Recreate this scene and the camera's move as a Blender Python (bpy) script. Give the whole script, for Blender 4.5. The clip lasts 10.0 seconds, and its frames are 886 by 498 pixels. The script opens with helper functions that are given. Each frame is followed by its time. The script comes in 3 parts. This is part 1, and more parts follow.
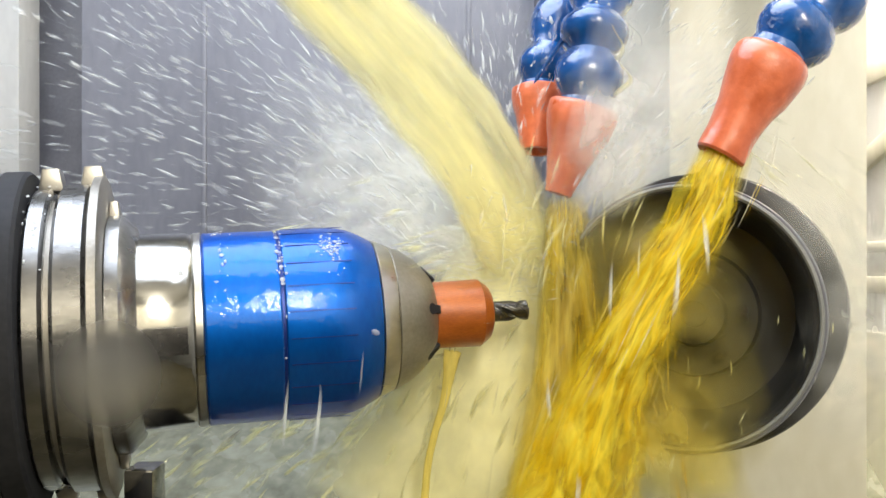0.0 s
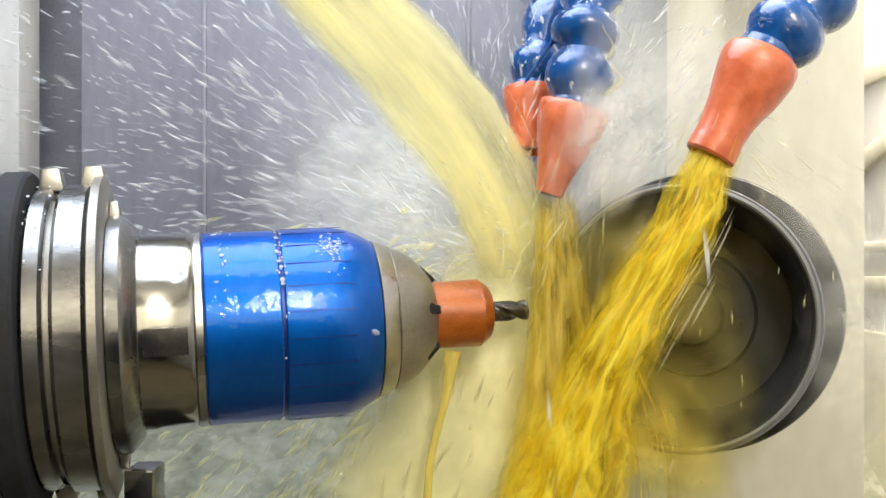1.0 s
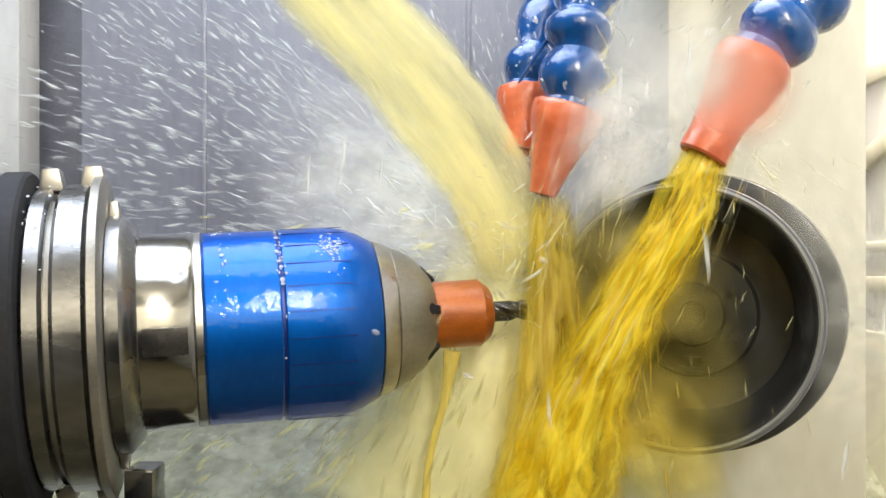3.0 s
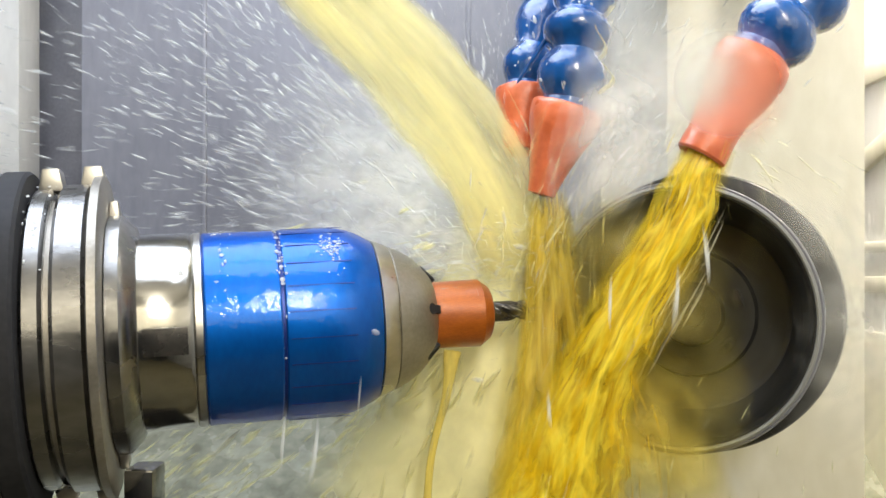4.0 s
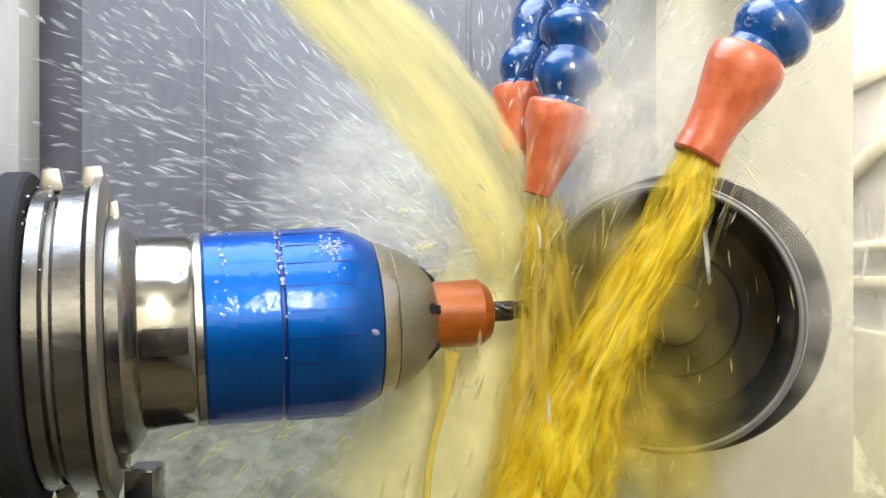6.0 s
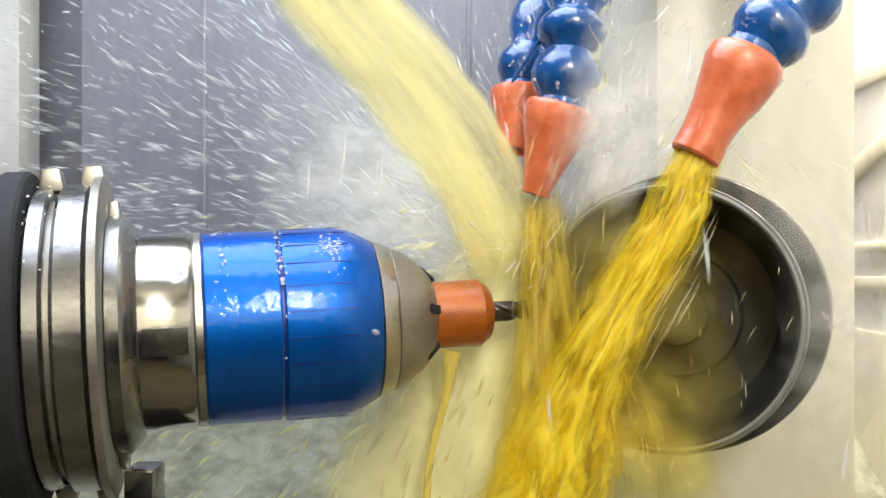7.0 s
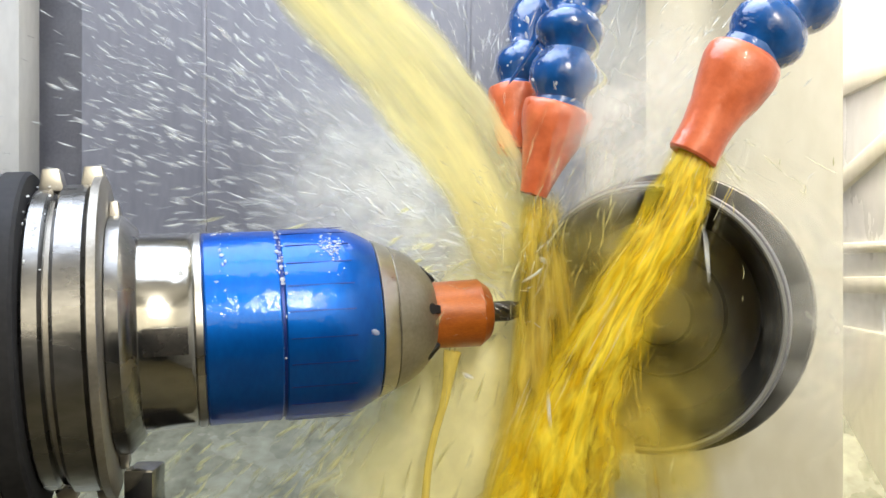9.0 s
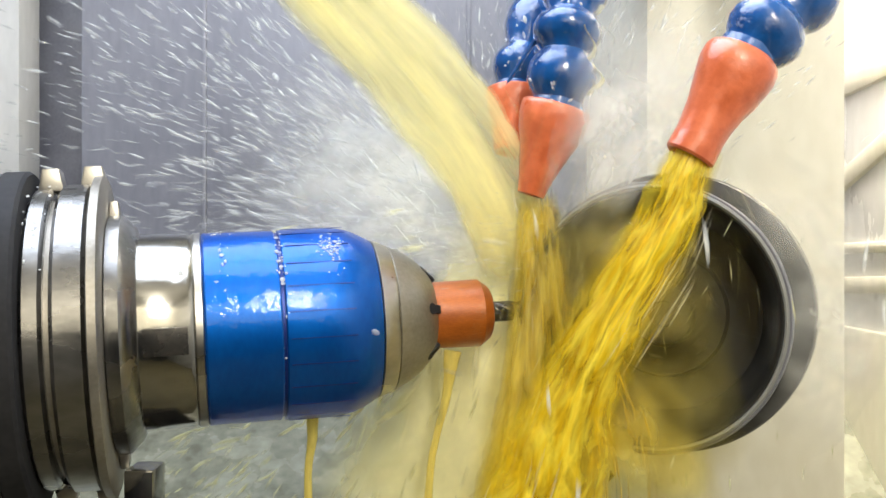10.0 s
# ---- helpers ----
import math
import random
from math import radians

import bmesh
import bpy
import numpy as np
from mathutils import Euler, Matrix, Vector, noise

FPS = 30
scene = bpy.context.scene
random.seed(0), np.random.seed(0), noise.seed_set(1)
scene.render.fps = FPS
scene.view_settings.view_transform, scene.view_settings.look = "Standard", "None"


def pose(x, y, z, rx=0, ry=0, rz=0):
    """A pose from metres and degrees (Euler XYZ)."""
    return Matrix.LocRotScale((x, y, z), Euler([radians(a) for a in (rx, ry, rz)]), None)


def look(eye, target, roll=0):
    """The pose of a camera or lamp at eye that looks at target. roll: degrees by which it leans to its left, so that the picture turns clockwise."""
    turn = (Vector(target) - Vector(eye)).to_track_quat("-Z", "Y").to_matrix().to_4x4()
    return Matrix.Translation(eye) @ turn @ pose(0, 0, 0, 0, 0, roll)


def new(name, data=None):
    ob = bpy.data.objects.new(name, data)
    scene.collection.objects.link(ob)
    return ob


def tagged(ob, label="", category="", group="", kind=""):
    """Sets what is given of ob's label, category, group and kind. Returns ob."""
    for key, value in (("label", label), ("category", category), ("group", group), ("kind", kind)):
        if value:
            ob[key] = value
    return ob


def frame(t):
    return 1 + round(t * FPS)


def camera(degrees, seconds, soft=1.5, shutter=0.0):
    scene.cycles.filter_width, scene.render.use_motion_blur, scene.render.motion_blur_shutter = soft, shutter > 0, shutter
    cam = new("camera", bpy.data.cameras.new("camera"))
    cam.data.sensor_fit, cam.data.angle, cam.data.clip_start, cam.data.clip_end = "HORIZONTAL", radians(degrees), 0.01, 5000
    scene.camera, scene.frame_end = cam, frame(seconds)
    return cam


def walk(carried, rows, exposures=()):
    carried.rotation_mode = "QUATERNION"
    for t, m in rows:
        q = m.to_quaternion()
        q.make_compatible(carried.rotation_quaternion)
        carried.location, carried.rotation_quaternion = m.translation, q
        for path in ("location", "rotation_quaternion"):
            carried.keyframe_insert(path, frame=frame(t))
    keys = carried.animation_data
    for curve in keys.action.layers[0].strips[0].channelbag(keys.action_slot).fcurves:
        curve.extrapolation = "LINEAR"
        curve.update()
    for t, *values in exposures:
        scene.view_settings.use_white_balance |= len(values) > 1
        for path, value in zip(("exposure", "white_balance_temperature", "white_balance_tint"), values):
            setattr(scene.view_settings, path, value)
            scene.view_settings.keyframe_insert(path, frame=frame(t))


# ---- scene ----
FEED = Vector((0.972, 0.230, 0.044)).normalized()      # the tool's axis and the way of the feed
cam = camera(47.1, 10.0, soft=1.5, shutter=0.6)
walk(cam, [(0.0, look((0, 0, 0), (0, 1, 0))), (10.0, look((0, 0, 0), (0, 1, 0)))], exposures=[(0.0, 0.0), (10.0, 0.0)])

# ---- world and lights ----
world = bpy.data.worlds.new("world")
scene.world = world
world.use_nodes = True
world.node_tree.nodes["Background"].inputs[0].default_value = (0.75, 0.78, 0.85, 1)
world.node_tree.nodes["Background"].inputs[1].default_value = 0.25


def area_lamp(name, m, size_x, size_y, watts, colour):
    data = bpy.data.lights.new(name, "AREA")
    data.shape, data.size, data.size_y, data.energy, data.color = "RECTANGLE", size_x, size_y, watts, colour
    ob = new(name, data)
    ob.matrix_world = m
    return ob


area_lamp("work_light", look((-0.16, 0.32, 0.475), (-0.16, 0.321, 0.0)), 0.56, 0.46, 7.0, (0.75, 0.84, 1.0))
area_lamp("door_daylight", look((0.05, -0.40, 0.26), (0.0, 0.4, 0.02)), 0.60, 0.34, 2.1, (1.0, 0.90, 0.66))
area_lamp("door_tube", look((0.122, -0.285, 0.365), (-0.06, 0.32, 0.0)), 0.026, 0.26, 1.5, (1.0, 0.95, 0.84))
area_lamp("door_tube", look((0.160, -0.285, 0.365), (-0.05, 0.32, 0.0)), 0.024, 0.26, 1.3, (1.0, 0.95, 0.84))
# added fill that brightens the right wall; no fixture stands there
area_lamp("side_fill", look((0.225, 0.62, 0.46), (0.305, 0.72, 0.05)), 0.10, 0.30, 14.0, (1.0, 0.94, 0.82))


# ---- materials ----
def material(name):
    m = bpy.data.materials.new(name)
    m.use_nodes = True
    return m, m.node_tree.nodes, m.node_tree.links, m.node_tree.nodes["Principled BSDF"]


def surface(name, a, b, rough=(0.3, 0.5), metal=0.0, scale=30.0, stretch=(1, 1, 1), bump=0.1, fine=400.0, coat=0.0, wet=0.0, wet_scale=220.0):
    """Colour and roughness between two values by stains and grain, with fine relief; wet: an uneven film of coolant on top."""
    m, n, l, bsdf = material(name)
    tc, mp = n.new("ShaderNodeTexCoord"), n.new("ShaderNodeMapping")
    mp.inputs["Scale"].default_value = stretch
    l.new(tc.outputs["Object"], mp.inputs["Vector"])
    big, small = n.new("ShaderNodeTexNoise"), n.new("ShaderNodeTexNoise")
    big.inputs["Scale"].default_value, big.inputs["Detail"].default_value = scale, 6
    small.inputs["Scale"].default_value, small.inputs["Detail"].default_value = fine, 3
    for t in (big, small):
        l.new(mp.outputs[0], t.inputs["Vector"])
    mix = n.new("ShaderNodeMix")
    mix.data_type = "FLOAT"
    mix.inputs[0].default_value = 0.35
    l.new(big.outputs[0], mix.inputs[2]), l.new(small.outputs[0], mix.inputs[3])
    ramp = n.new("ShaderNodeValToRGB")
    ramp.color_ramp.elements[0].position, ramp.color_ramp.elements[1].position = 0.35, 0.65
    ramp.color_ramp.elements[0].color, ramp.color_ramp.elements[1].color = (*a, 1), (*b, 1)
    l.new(mix.outputs[0], ramp.inputs[0]), l.new(ramp.outputs[0], bsdf.inputs["Base Color"])
    rr = n.new("ShaderNodeMapRange")
    rr.inputs["From Min"].default_value, rr.inputs["From Max"].default_value = 0.3, 0.7
    rr.inputs["To Min"].default_value, rr.inputs["To Max"].default_value = rough
    l.new(big.outputs[0], rr.inputs[0]), l.new(rr.outputs[0], bsdf.inputs["Roughness"])
    bp = n.new("ShaderNodeBump")
    bp.inputs["Strength"].default_value, bp.inputs["Distance"].default_value = bump, 0.001
    l.new(mix.outputs[0], bp.inputs["Height"]), l.new(bp.outputs[0], bsdf.inputs["Normal"])
    bsdf.inputs["Metallic"].default_value = metal
    bsdf.inputs["Coat Weight"].default_value = coat
    bsdf.inputs["Coat Roughness"].default_value = 0.04 if wet else 0.08
    if wet:
        bsdf.inputs["Coat IOR"].default_value = 1.34
        film, ripple = n.new("ShaderNodeTexNoise"), n.new("ShaderNodeBump")
        film.inputs["Scale"].default_value, film.inputs["Detail"].default_value, film.inputs["Distortion"].default_value = wet_scale, 3, 0.6
        ripple.inputs["Strength"].default_value, ripple.inputs["Distance"].default_value = min(1.0, wet), 0.001 * max(1.0, wet)
        l.new(tc.outputs["Object"], film.inputs["Vector"])
        l.new(film.outputs[0], ripple.inputs["Height"]), l.new(ripple.outputs[0], bsdf.inputs["Coat Normal"])
    return m


def liquid(name, colour, tint, low, high, stretch, scale=60.0, rough=0.12, streak_bump=0.5, edge=(0.38, 0.62), rims=0.16, ends=0.0, deep=None, wobble=0.0, through_light=0.5):
    """Running coolant: cloudy emulsion, partly seen through, with streaks along its flow (the object's x)."""
    m, n, l, bsdf = material(name)
    tc, mp, tex = n.new("ShaderNodeTexCoord"), n.new("ShaderNodeMapping"), n.new("ShaderNodeTexNoise")
    mp.inputs["Scale"].default_value = stretch
    tex.inputs["Scale"].default_value, tex.inputs["Detail"].default_value = scale, 7
    l.new(tc.outputs["UV"], mp.inputs["Vector"]), l.new(mp.outputs[0], tex.inputs["Vector"])
    tex.inputs["Distortion"].default_value = wobble
    shade, cloud = n.new("ShaderNodeValToRGB"), n.new("ShaderNodeTexNoise")
    shade.color_ramp.elements[0].position, shade.color_ramp.elements[1].position = 0.36, 0.62
    shade.color_ramp.elements[0].color, shade.color_ramp.elements[1].color = (*(deep or colour), 1), (*colour, 1)
    cloud.inputs["Scale"].default_value, cloud.inputs["Detail"].default_value = scale * 1.7, 4
    l.new(mp.outputs[0], cloud.inputs["Vector"]), l.new(cloud.outputs[0], shade.inputs[0])
    l.new(shade.outputs[0], bsdf.inputs["Base Color"])
    bsdf.inputs["Roughness"].default_value = rough
    bp = n.new("ShaderNodeBump")
    bp.inputs["Strength"].default_value, bp.inputs["Distance"].default_value = streak_bump, 0.002
    l.new(tex.outputs[0], bp.inputs["Height"]), l.new(bp.outputs[0], bsdf.inputs["Normal"])
    trans, glow, both, clear = (n.new("ShaderNodeBsdfTranslucent"), n.new("ShaderNodeMixShader"), n.new("ShaderNodeMixShader"), n.new("ShaderNodeBsdfTransparent"))
    l.new(shade.outputs[0], trans.inputs[0])
    clear.inputs[0].default_value = (*tint, 1)
    glow.inputs[0].default_value = through_light
    l.new(bsdf.outputs[0], glow.inputs[1]), l.new(trans.outputs[0], glow.inputs[2])
    mr = n.new("ShaderNodeMapRange")
    mr.inputs["From Min"].default_value, mr.inputs["From Max"].default_value = edge
    mr.inputs["To Min"].default_value, mr.inputs["To Max"].default_value = low, high
    l.new(tex.outputs[0], mr.inputs[0])
    # thinner towards both rims of the sheet
    sep, tri, fade, mul = n.new("ShaderNodeSeparateXYZ"), n.new("ShaderNodeMath"), n.new("ShaderNodeMapRange"), n.new("ShaderNodeMath")
    l.new(tc.outputs["UV"], sep.inputs[0])
    tri.operation = "PINGPONG"
    tri.inputs[1].default_value = 0.5
    l.new(sep.outputs[1], tri.inputs[0])
    fade.interpolation_type = "SMOOTHSTEP"
    fade.inputs["From Max"].default_value = rims
    l.new(tri.outputs[0], fade.inputs[0])
    rim = fade
    if ends:
        along, soft_end, rim = n.new("ShaderNodeMath"), n.new("ShaderNodeMapRange"), n.new("ShaderNodeMath")
        along.operation, rim.operation, soft_end.interpolation_type = "PINGPONG", "MULTIPLY", "SMOOTHSTEP"
        along.inputs[1].default_value, soft_end.inputs["From Max"].default_value = 1.0, ends
        l.new(sep.outputs[0], along.inputs[0]), l.new(along.outputs[0], soft_end.inputs[0])
        l.new(fade.outputs[0], rim.inputs[0]), l.new(soft_end.outputs[0], rim.inputs[1])
    mul.operation = "MULTIPLY"
    l.new(mr.outputs[0], mul.inputs[0]), l.new(rim.outputs[0], mul.inputs[1])
    stain = n.new("ShaderNodeMix")
    stain.data_type = "RGBA"
    stain.inputs[6].default_value, stain.inputs[7].default_value = (1, 1, 1, 1), (*tint, 1)
    l.new(rim.outputs[0], stain.inputs[0]), l.new(stain.outputs[2], clear.inputs[0])
    l.new(mul.outputs[0], both.inputs[0]), l.new(clear.outputs[0], both.inputs[1]), l.new(glow.outputs[0], both.inputs[2])
    l.new(both.outputs[0], n["Material Output"].inputs[0])
    return m


def drop_material(name, colour, clear_part, rough=0.1, tint=(1, 1, 1)):
    m, n, l, bsdf = material(name)
    bsdf.inputs["Base Color"].default_value = (*colour, 1)
    bsdf.inputs["Roughness"].default_value = rough
    trans, glow, both, clear = (n.new("ShaderNodeBsdfTranslucent"), n.new("ShaderNodeMixShader"), n.new("ShaderNodeMixShader"), n.new("ShaderNodeBsdfTransparent"))
    trans.inputs[0].default_value = (*colour, 1)
    clear.inputs[0].default_value = (*tint, 1)
    glow.inputs[0].default_value = 0.5
    geo, mr = n.new("ShaderNodeNewGeometry"), n.new("ShaderNodeMapRange")
    mr.inputs["To Min"].default_value, mr.inputs["To Max"].default_value = max(0.0, 0.75 - clear_part), min(1.0, 1.25 - clear_part)
    l.new(geo.outputs["Random Per Island"], mr.inputs[0]), l.new(mr.outputs[0], both.inputs[0])
    l.new(bsdf.outputs[0], glow.inputs[1]), l.new(trans.outputs[0], glow.inputs[2])
    l.new(clear.outputs[0], both.inputs[1]), l.new(glow.outputs[0], both.inputs[2])
    l.new(both.outputs[0], n["Material Output"].inputs[0])
    return m


STEEL = surface("wet_sheet_steel", (0.185, 0.185, 0.215), (0.275, 0.275, 0.31), (0.35, 0.55), 0.15, 9, (1, 1, 0.35), 0.25, 150)
DARK_STEEL = surface("dark_grey", (0.12, 0.12, 0.14), (0.18, 0.18, 0.20), (0.3, 0.5), 0.0, 30)
CREAM = surface("cream_paint", (0.63, 0.59, 0.455), (0.74, 0.705, 0.585), (0.25, 0.45), 0.0, 14, (1, 1, 0.5), 0.15, 120)
WHITE = surface("white_paint", (0.70, 0.69, 0.65), (0.80, 0.79, 0.76), (0.2, 0.4), 0.0, 12, (1, 1, 0.5), 0.2, 120)
GREY = surface("grey_paint", (0.40, 0.39, 0.37), (0.52, 0.51, 0.48), (0.3, 0.5), 0.0, 12, (1, 1, 0.4), 0.2, 140)
FOAM = surface("foamy_tray", (0.14, 0.14, 0.095), (0.36, 0.36, 0.27), (0.15, 0.4), 0.0, 26, (1, 1, 1), 0.6, 120)
PAN = surface("oily_floor", (0.09, 0.075, 0.035), (0.17, 0.145, 0.075), (0.55, 0.75), 0.0, 18, (1, 1, 1), 0.5, 90)
CHROME = surface("ground_steel", (0.25, 0.24, 0.215), (0.35, 0.335, 0.30), (0.10, 0.22), 1.0, 70, (0.6, 1, 1), 0.2, 300, 0.4, 0.6, 160)
RINGS = surface("worn_wet_steel", (0.13, 0.127, 0.122), (0.26, 0.252, 0.24), (0.20, 0.38), 1.0, 55, (0.5, 1, 1), 0.3, 260, 0.5, 0.8, 150)
SATIN = surface("satin_steel", (0.36, 0.34, 0.31), (0.48, 0.46, 0.42), (0.24, 0.4), 1.0, 60, (0.6, 1, 1), 0.14, 400)
NOSE = surface("grey_hardened_steel", (0.22, 0.20, 0.17), (0.32, 0.30, 0.26), (0.35, 0.5), 0.8, 70, (1, 1, 1), 0.12, 800)
BLUE = surface("blue_anodised", (0.001, 0.062, 0.31), (0.002, 0.096, 0.42), (0.36, 0.48), 0.70, 45, (1, 0.5, 0.5), 0.05, 600, 0.8, 0.32, 210)
BLUE.node_tree.nodes["Principled BSDF"].inputs["Specular IOR Level"].default_value = 0.12
BLUE.node_tree.nodes["Principled BSDF"].inputs["Coat IOR"].default_value = 1.36
BLUE.node_tree.nodes["Principled BSDF"].inputs["Specular Tint"].default_value = (0.02, 0.16, 0.55, 1)
# darker sleeve blue: the shade inside the grooves put into the colour
DARK_BLUE = surface("blue_groove_shade", (0.004, 0.02, 0.15), (0.005, 0.03, 0.2), (0.3, 0.4), 0.4, 40)
COPPER = surface("orange_collet", (0.24, 0.052, 0.006), (0.43, 0.112, 0.013), (0.30, 0.45), 0.2, 60, (1, 3, 3), 0.15, 700, 0.4, 0.5, 260)
CARBIDE = surface("dark_carbide", (0.05, 0.05, 0.05), (0.11, 0.10, 0.09), (0.2, 0.35), 0.8, 120)
WHEEL = surface("dark_wheel_body", (0.012, 0.012, 0.011), (0.045, 0.043, 0.037), (0.35, 0.55), 0.2, 40, (1, 1, 1), 0.3, 300, 0.15)
RIM = surface("grey_abrasive", (0.17, 0.17, 0.16), (0.26, 0.26, 0.24), (0.5, 0.7), 0.1, 90, (1, 1, 1), 0.3, 1500)
HOSE = surface("blue_plastic", (0.003, 0.038, 0.15), (0.008, 0.085, 0.30), (0.10, 0.22), 0.0, 60, (1, 1, 1), 0.6, 220, 1.0, 2.2, 130)
ORANGE = surface("orange_plastic", (0.48, 0.095, 0.030), (0.69, 0.165, 0.065), (0.25, 0.42), 0.0, 75, (1, 1, 1), 0.4, 300, 0.6, 0.9, 170)
RUBBER = surface("black_rubber", (0.010, 0.010, 0.012), (0.022, 0.022, 0.024), (0.65, 0.85), 0.0, 50)
RUBBER.node_tree.nodes["Principled BSDF"].inputs["Specular IOR Level"].default_value = 0.25
LINER = surface("dark_frame", (0.02, 0.02, 0.022), (0.05, 0.05, 0.05), (0.6, 0.8), 0.0, 30)

JET = liquid("pale_coolant", (0.97, 0.91, 0.50), (1.0, 0.98, 0.82), 0.22, 0.90, (0.5, 2.6, 1.0), 1.7, 0.5, 0.05, edge=(0.34, 0.62), rims=0.36, ends=0.30, through_light=0.35)
AMBER = liquid("amber_coolant", (1.0, 0.83, 0.08), (0.97, 0.84, 0.22), 0.16, 0.92, (1.5, 4.2, 1.0), 2.6, 0.05, 0.40, edge=(0.34, 0.62), rims=0.50, deep=(0.88, 0.61, 0.016), wobble=0.9, through_light=0.35)
THIN = liquid("thin_coolant", (0.94, 0.78, 0.17), (0.96, 0.86, 0.38), 0.18, 0.66, (0.9, 3.6, 1.0), 2.4, 0.12, 0.3, rims=0.34, ends=0.25, deep=(0.74, 0.56, 0.07), wobble=0.3)
SPLASH = liquid("splashing_coolant", (0.92, 0.80, 0.24), (0.98, 0.92, 0.62), 0.05, 0.42, (0.8, 2.6, 1.0), 2.0, 0.4, 0.1, rims=0.5, ends=0.6)
DRIP = liquid("dripping_coolant", (0.92, 0.80, 0.26), (0.98, 0.92, 0.60), 0.70, 0.95, (0.8, 1.0, 1.0), 2.0, 0.1, 0.1, rims=0.2)
CURTAIN = liquid("falling_coolant", (1.0, 0.96, 0.56), (1.0, 0.98, 0.84), 0.60, 1.0, (0.8, 2.2, 1.0), 2.0, 0.5, 0.10, rims=0.5, ends=0.2, through_light=0.15)
VEIL = liquid("thin_film", (0.62, 0.52, 0.15), (0.98, 0.93, 0.66), 0.04, 0.32, (1.2, 2.0, 1.0), 2.0, 0.3, 0.3, rims=0.5, ends=0.5)
MIST = liquid("white_mist", (0.92, 0.92, 0.89), (1.0, 1.0, 1.0), 0.36, 0.95, (1.5, 3.0, 1.0), 2.2, 0.8, 0.0, rims=0.5, ends=0.9)
FAN_MIST = liquid("drifting_mist", (0.90, 0.89, 0.85), (1.0, 1.0, 1.0), 0.06, 0.42, (1.0, 2.2, 1.0), 2.0, 0.8, 0.0, rims=0.5, ends=0.8, through_light=0.3)
HAZE = liquid("thin_haze", (0.80, 0.79, 0.73), (1.0, 1.0, 1.0), 0.06, 0.36, (1.5, 2.0, 1.0), 2.2, 0.8, 0.0, rims=0.5, ends=0.9)
STRAND_PALE = drop_material("pale_strand", (0.97, 0.92, 0.55), 0.6)
STRAND_AMBER = drop_material("amber_strand", (0.94, 0.74, 0.08), 0.5, 0.05, (1.0, 0.9, 0.4))
# near-white strands: glints on the amber stream drawn as pale colour
STRAND_GLINT = drop_material("glint_strand", (0.95, 0.93, 0.80), 0.35, 0.05)
DROP = drop_material("spray_drop", (0.90, 0.91, 0.88), 0.62, 0.15)
DROP_YELLOW = drop_material("yellow_spray_drop", (0.90, 0.87, 0.52), 0.62, 0.15)


def cover_drop_material(radius):
    """A drop too near to be sharp: it scatters what lies behind it, less towards its rim."""
    m, n, l, bsdf = material("blurred_drop")
    tc, far, fade = n.new("ShaderNodeTexCoord"), n.new("ShaderNodeVectorMath"), n.new("ShaderNodeMapRange")
    far.operation, fade.interpolation_type = "LENGTH", "SMOOTHSTEP"
    l.new(tc.outputs["Object"], far.inputs[0]), l.new(far.outputs["Value"], fade.inputs[0])
    fade.inputs["From Min"].default_value, fade.inputs["From Max"].default_value = radius * 0.15, radius
    fade.inputs["To Min"].default_value, fade.inputs["To Max"].default_value = 0.85, 0.0
    bent, milk, both, clear = n.new("ShaderNodeBsdfRefraction"), n.new("ShaderNodeMixShader"), n.new("ShaderNodeMixShader"), n.new("ShaderNodeBsdfTransparent")
    bent.inputs["Roughness"].default_value, bent.inputs["IOR"].default_value = 0.30, 1.12
    bsdf.inputs["Base Color"].default_value, bsdf.inputs["Roughness"].default_value = (0.80, 0.80, 0.78, 1), 0.6
    milk.inputs[0].default_value = 0.14
    l.new(bent.outputs[0], milk.inputs[1]), l.new(bsdf.outputs[0], milk.inputs[2])
    l.new(fade.outputs[0], both.inputs[0]), l.new(clear.outputs[0], both.inputs[1]), l.new(milk.outputs[0], both.inputs[2])
    l.new(both.outputs[0], n["Material Output"].inputs[0])
    return m


COVER_DROP = cover_drop_material(0.0038)
BEAD = drop_material("bead", (0.93, 0.95, 0.95), 0.5, 0.12)


# ---- mesh helpers ----
def mesh_object(name, bm, mat, smooth=35):
    bmesh.ops.recalc_face_normals(bm, faces=bm.faces)
    me = bpy.data.meshes.new(name)
    bm.to_mesh(me)
    bm.free()
    me.materials.append(mat)
    if smooth:
        for p in me.polygons:
            p.use_smooth = True
        me.set_sharp_from_angle(angle=radians(smooth))
    return new(name, me)


def part(name, bm, mat, parent, label="", smooth=35):
    ob = mesh_object(name, bm, mat, smooth)
    ob.parent = parent
    if label:
        tagged(ob, label)
    return ob


def box(bm, size, m=Matrix(), bevel=0.0):
    made = bmesh.ops.create_cube(bm, size=1.0, matrix=m @ Matrix.Diagonal((*size, 1)))
    if bevel:
        edges = list({e for v in made["verts"] for e in v.link_edges})
        bmesh.ops.bevel(bm, geom=edges, offset=bevel, segments=2, affect="EDGES", profile=0.6)
    return bm


